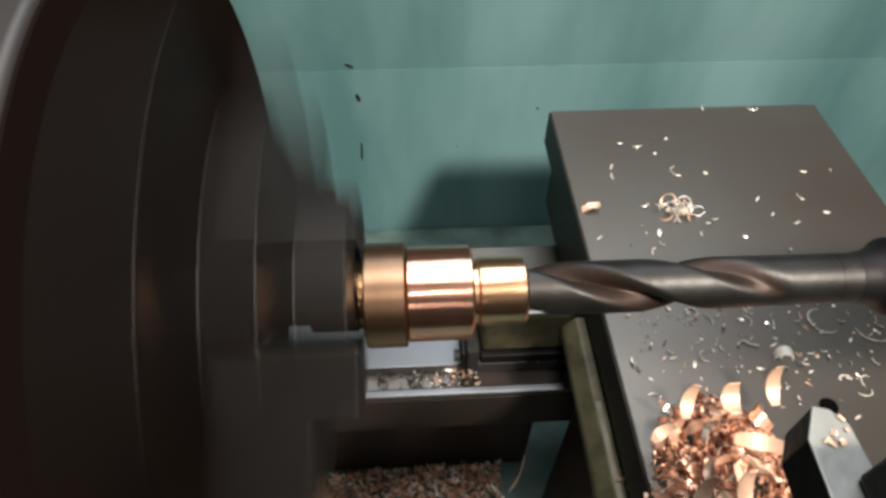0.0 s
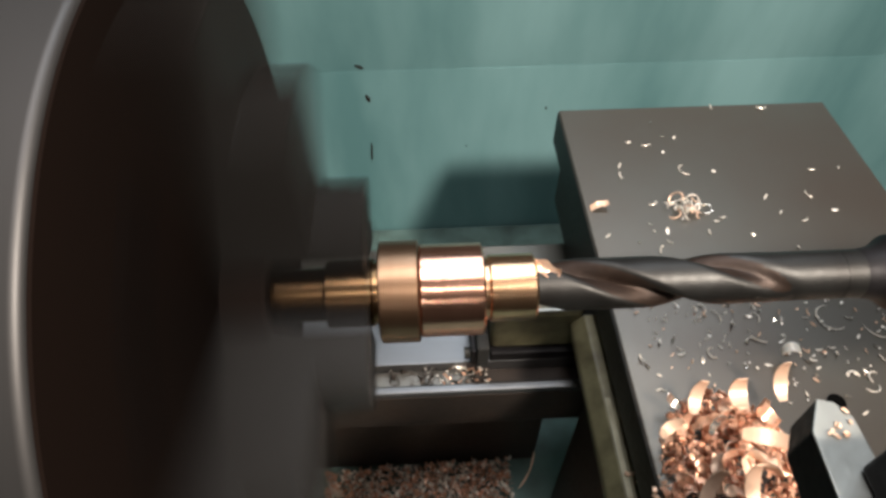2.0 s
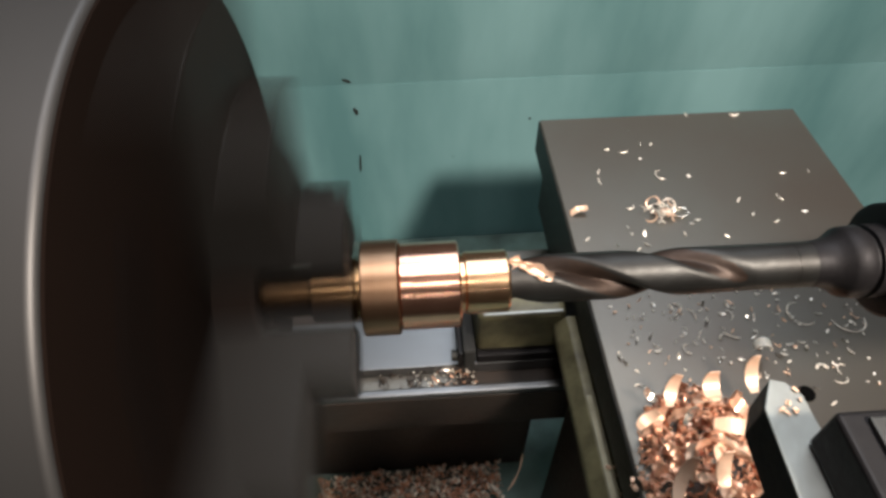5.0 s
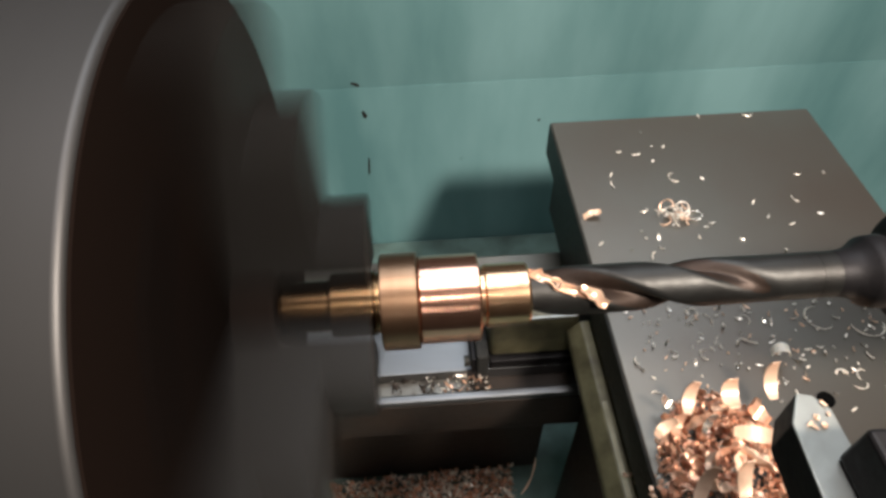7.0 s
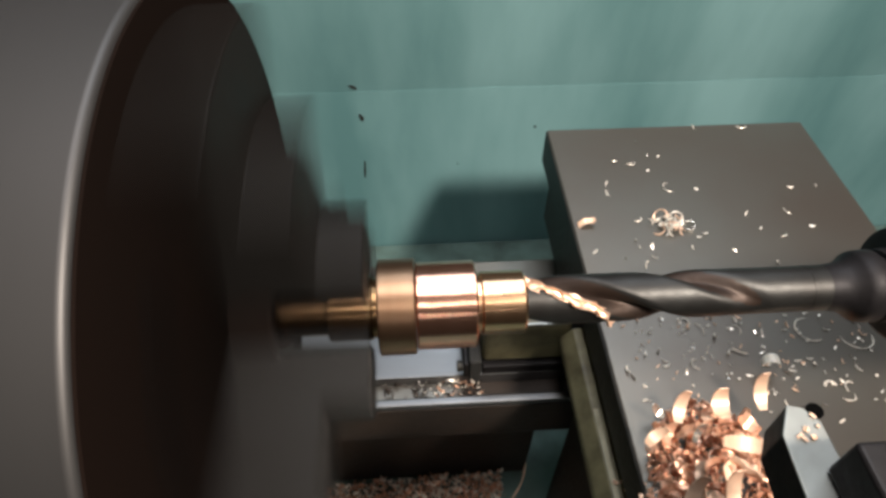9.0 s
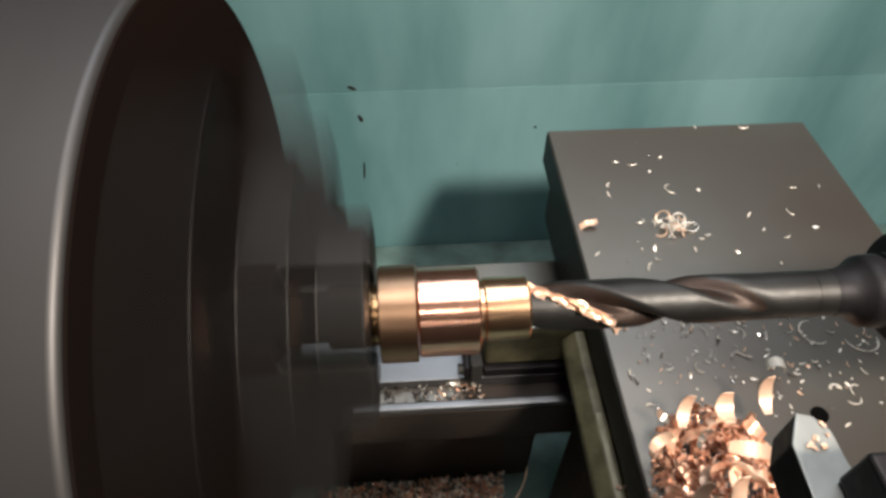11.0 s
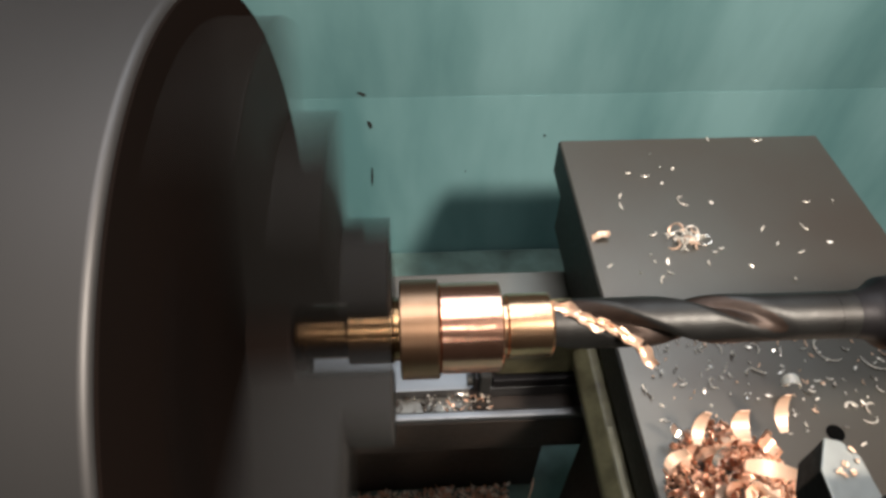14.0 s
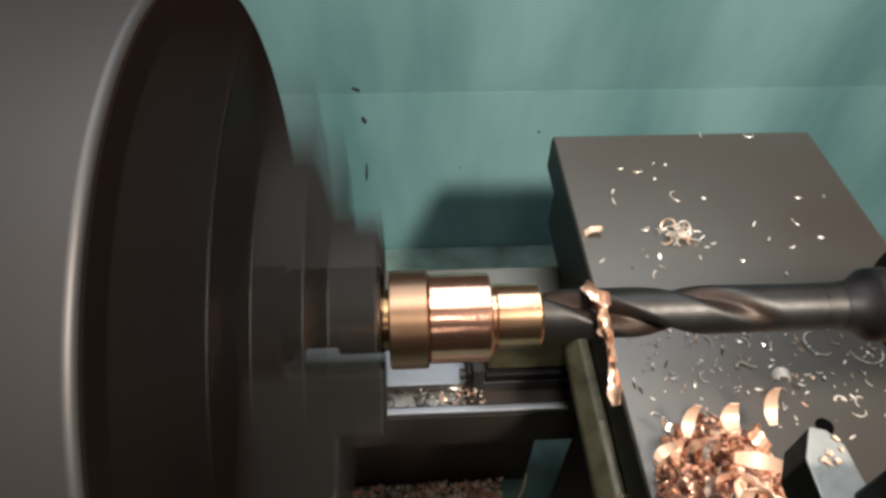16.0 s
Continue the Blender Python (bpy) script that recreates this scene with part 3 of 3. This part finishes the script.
def tray_heap():
    bm = bmesh.new()
    rng = random.Random(23)
    # Pale chips lighten the heap by colour where lamp light falls short.
    glints = bmesh.new()
    for k in range(6000):
        front = k >= 4800                       # unseen coarser chips towards the operator's side, added to dim the bronze's reflections
        x, y = rng.uniform(-0.072, 0.034), rng.uniform(-0.13, 0.036) if front else rng.uniform(0.035, 0.104)
        top = 0.003 + 0.0135 * max(0.0, 1 - ((x - 0.004) / 0.080) ** 2) * (0.8 + 0.6 * noise.noise((x * 70, y * 70, 9)))
        r = rng.uniform(0.0009, 0.0028) * (1.8 if front else 1.0)
        into = glints if rng.random() < 0.40 else bm
        ribbon(into, pose(x, y, -0.1795 + top * rng.random() ** 0.4, rng.uniform(0, 360), rng.uniform(-80, 80), rng.uniform(0, 360)), r, rng.uniform(0.0006, 0.0026), rng.uniform(0.14, 0.42), rng.uniform(0, 0.001), steps=6)
    tagged(part("chip_heap", bm, COPPER), "heap of bronze chips in the tray before the bed", "metal chips", kind="stuff")
    tagged(part("lit_chips", glints, SWARF), "pale chips through the heap in the tray, in place of lamp glints", "metal chips", kind="stuff")
    for mat, count, x0, x1, low, high in ((SILVER, 60, -0.040, 0.012, 0.0003, 0.0009), (COPPER, 26, -0.004, 0.016, 0.0005, 0.0016), (SWARF, 40, -0.014, 0.016, 0.0004, 0.0013), (BED_DARK, 60, -0.030, 0.018, 0.0008, 0.0020)):
        bm = bmesh.new()
        for k in range(count):
            r = rng.uniform(low, high)
            ribbon(bm, pose(rng.uniform(x0, x1), rng.uniform(0.0935, 0.1040), -0.0604 + rng.uniform(0, 0.0035), rng.uniform(0, 360), rng.uniform(-60, 60), rng.uniform(0, 360)), r * 1.6, r * 0.7, rng.uniform(0.12, 0.35), 0, steps=5, tip=0.02)
        tagged(part("swarf_in_groove", bm, mat), "fine bright and oily swarf in the groove of the bed", "metal chips", kind="stuff")
    bm = bmesh.new()
    wire(bm, pose(0, 0, 0), 0.030, 0.11, 0.0005, 14)
    w = smooth(part("long_curl", bm, PALE))
    w.matrix_world = pose(0.040, 0.085, -0.138, 30, 20, -20)
    tagged(w, "long pale strand of swarf leaning on the chip heap", "metal chip")


def edge_chips():
    """Chips that hang on the slide's edge and the saddle below it."""
    bm = bmesh.new()
    rng = random.Random(5)
    for k in range(90):
        y = rng.uniform(0.004, 0.040) if k % 4 == 0 else rng.uniform(0.004, 0.024)
        r = rng.uniform(0.0005, 0.0013)
        ribbon(bm, pose(rng.uniform(0.0545, 0.0600), y, rng.choice((-0.0225, -0.0225, 0.0006)) + rng.uniform(0, 0.001), rng.uniform(0, 360), rng.uniform(-60, 60), rng.uniform(0, 360)), r, r * 1.3, rng.uniform(0.3, 0.8), 0, steps=6)
    tagged(part("swarf_on_saddle", bm, PALE), "bronze chips caught along the slide's edge", "metal chips", kind="stuff")


small_chips()
tangled_curl()
chip_heap()
tray_heap()
edge_chips()


# ---- tool ----
def tool_post():
    p = empty("tool_post", "dark steel tool post with a grey top", "tool post")
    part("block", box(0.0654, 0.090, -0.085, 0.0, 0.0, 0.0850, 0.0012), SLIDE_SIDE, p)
    # Near-black head, with a thin lighter plate as its top.
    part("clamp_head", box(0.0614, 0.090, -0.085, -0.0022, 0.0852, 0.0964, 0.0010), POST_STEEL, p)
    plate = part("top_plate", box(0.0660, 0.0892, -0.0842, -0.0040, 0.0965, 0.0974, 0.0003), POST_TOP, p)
    bm = bmesh.new()
    bmesh.ops.create_cone(bm, cap_ends=True, segments=6, radius1=0.006, radius2=0.006, depth=0.008, matrix=pose(0.0780, -0.013, 0.1015))
    part("clamp_bolt", bm, SLIDE_SIDE, plate)
    return p


def cutting_tool():
    t = empty("cutting_tool", "steel cutting tool with a pale top, clamped in the post", "lathe tool")
    outline = [(0.0600, 0.0106), (0.0628, 0.0098), (0.0650, 0.0068), (0.0653, 0.0000), (0.0653, -0.080), (0.0520, -0.080), (0.0567, 0.0046)]
    # Near-black bar; a thin pale sheet forms its top.
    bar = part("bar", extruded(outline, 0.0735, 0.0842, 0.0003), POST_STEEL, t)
    part("pale_top", extruded(outline, 0.0843, 0.0850, 0.0002), TOOL, bar, "pale top of the tool")
    return t


def tool_chips():
    """Chips that lie on the tool's tip."""
    rng = random.Random(31)
    for k in range(6):
        bm = bmesh.new()
        crumpled(bm, rng.uniform(0.0008, 0.0018), rng.uniform(0.0005, 0.0012), rng, 6, 2)
        c = smooth(part("swarf_fleck", bm, PALE))
        c.location, c.rotation_euler = (rng.uniform(0.0580, 0.0640), rng.uniform(0.0020, 0.0090), 0.0854), (0, 0, rng.uniform(0, 6.3))
        tagged(c, "pale bronze fleck lying on the cutting tool's tip", "metal chip", "flecks on the tool")


tool_post()
cutting_tool()
tool_chips()


# ---- marks on the splash guard ----
def guard_marks():
    for x, z, w, h, turn in ((-0.0462, -0.0325, 0.007, 0.0022, 25), (-0.0430, -0.0560, 0.0028, 0.0065, -15), (-0.0445, -0.1000, 0.0016, 0.0180, 4), (0.0735, -0.0678, 0.0018, 0.0018, 0), (0.0212, -0.0978, 0.001, 0.001, 0)):
        bm = bmesh.new()
        n = 10
        rim = [bm.verts.new((math.cos(2 * math.pi * k / n) * w / 2 * RNG.uniform(0.6, 1.2), 0, math.sin(2 * math.pi * k / n) * h / 2 * RNG.uniform(0.75, 1.15))) for k in range(n)]
        face = bm.faces.new(rim)
        up = bmesh.ops.extrude_face_region(bm, geom=[face])
        bmesh.ops.translate(bm, verts=[v for v in up["geom"] if isinstance(v, bmesh.types.BMVert)], vec=(0, -0.0004, 0))
        bmesh.ops.recalc_face_normals(bm, faces=bm.faces)
        m = part("paint_chip", bm, BLACK, UPPER_PANEL if z > -0.036 else LOWER_PANEL, "dark spot of chipped paint")
        m.matrix_basis = pose(x, 0.2998, z, 0, turn, 0)


guard_marks()


# ---- chip that leaves the drill ----
EXIT = [(-16.0, 33.0, 91.5), (-2.0, 33.0, 91.5), (7.0, 33.0, 92.0), (11.8, 36.3, 93.8), (14.8, 35.0, 93.8), (19.1, 33.1, 93.1), (23.0, 31.9, 92.2), (26.6, 30.8, 90.4), (30.6, 31.0, 85.5), (32.2, 29.2, 84.4)]
SWUNG = [(17.5, 42.3, 93.9), (19.3, 37.3, 94.6), (21.4, 34.9, 94.8), (24.0, 31.7, 93.3), (26.6, 30.2, 91.4), (27.5, 28.3, 84.1), (27.2, 23.6, 81.9)]
HUNG = [(22.1, 37.4, 94.6), (23.4, 34.7, 94.7), (23.7, 31.6, 93.2), (25.0, 29.5, 89.2), (26.6, 28.7, 84.2), (26.5, 25.1, 82.4), (26.5, 20.8, 80.6)]
HEAD = [(0, 25.1), (1.8, 29.6), (2.5, 33.1), (3.2, 35.1), (4.0, 35.1), (6.3, 37.6), (6.8, 41.6), (7.5, 45.6), (8.2, 47.6), (9.2, 48.1), (11.3, 48.6), (12.1, 50.1), (13.0, 50.6), (14.0, 52.6)]
LINKS = 7


def along(points, s):
    """The place s mm along a line of points, and the way on."""
    for a, b in zip(points, points[1:]):
        step = (Vector(b) - Vector(a)).length
        if s <= step or b == points[-1]:
            return Vector(a).lerp(Vector(b), s / step), (Vector(b) - Vector(a)).normalized()
        s -= step


def total(points):
    return sum((Vector(b) - Vector(a)).length for a, b in zip(points, points[1:]))


def spiral_chip():
    c = empty("spiral_chip", "bright torn bronze chip winding out of the drill flute", "metal chip")
    links = []
    rng = random.Random(3)
    for k in range(LINKS):
        bm = bmesh.new()
        crumpled(bm, 0.0072, (0.0026, 0.0017, 0.0027, 0.0019)[k % 4], rng)
        links.append(smooth(part("link", bm, SHAVING, c), 60))
    return c, links


def chip_rows(k):
    """The way of the k-th link: out along the flute, then swung over the drill, then hanging."""
    rows = []

    def at(place, way, spin):
        turn = way.to_track_quat("X", "Z").to_matrix().to_4x4()
        return Matrix.Translation(place / 1000) @ turn @ pose(0, 0, 0, spin, 0, 0)

    for t, s in HEAD:
        p, w = along(EXIT, max(0.2, s - 3.6 * k))
        rows.append((t, at(p, w, 30 + 25 * math.sin(2.1 * k))))
    for t, line in ((14.5, SWUNG), (15.2, SWUNG), (15.6, HUNG), (16.0, HUNG)):
        p, w = along(line, total(line) * (1 - (k + 0.5) / LINKS))
        rows.append((t, at(p, w, 30 + 25 * math.sin(2.1 * k))))
    return rows


SPIRAL, SPIRAL_LINKS = spiral_chip()


# ---- what moves ----
SPIN = [(0, 24), (0.5, 24), (1.0, 101), (1.5, 101), (2.0, 101), (2.5, 101), (3.0, 102), (3.5, 118), (4.0, 118), (6.5, 98), (7.0, 98), (7.5, 98), (8.0, 100), (8.5, 114), (9.0, 114),
        (11.5, 12), (12.0, 12), (12.5, 12), (13.0, 12), (13.5, 108), (14.0, 108), (14.5, 108), (15.0, 108), (15.5, 108), (16.0, 24)]
RATE = 2130.0                    # degrees a second


def spin_rows(m):
    """Turns of the chuck: an even rate, with the drift that sets its jaws at the times above."""
    extra, last = [], None
    for t, a in SPIN:
        e = (a - RATE * t) % 120
        if last is not None:
            e += 120 * round((last - e) / 120)
        last = e
        extra.append(e)
    times = [t for t, a in SPIN]
    rows = []
    for k in range(481):
        t = k / 30
        rows.append((t, m @ pose(0, 0, 0, (RATE * t + float(np.interp(t, times, extra))) % 360, 0, 0)))
    return rows


FEED = [(0, 0.0018), (2.0, 0.0019), (2.5, 0.0023), (3.0, 0.0031), (3.5, 0.0036), (4.0, 0.0030), (6.5, 0.0020), (9, 0.0016), (12, 0.0007), (14, 0.0), (16, 0.0)]


def motions():
    axis = pose(0, AY, AZ)
    rows = spin_rows(axis)
    walk(CHUCK_THING, rows)
    walk(WORK, rows)
    feed = [(t, axis @ pose(x, 0, 0)) for t, x in FEED]
    walk(DRILL_THING, feed)
    walk(SLEEVE, feed)
    for k, link in enumerate(SPIRAL_LINKS):
        walk(link, chip_rows(k))


motions()
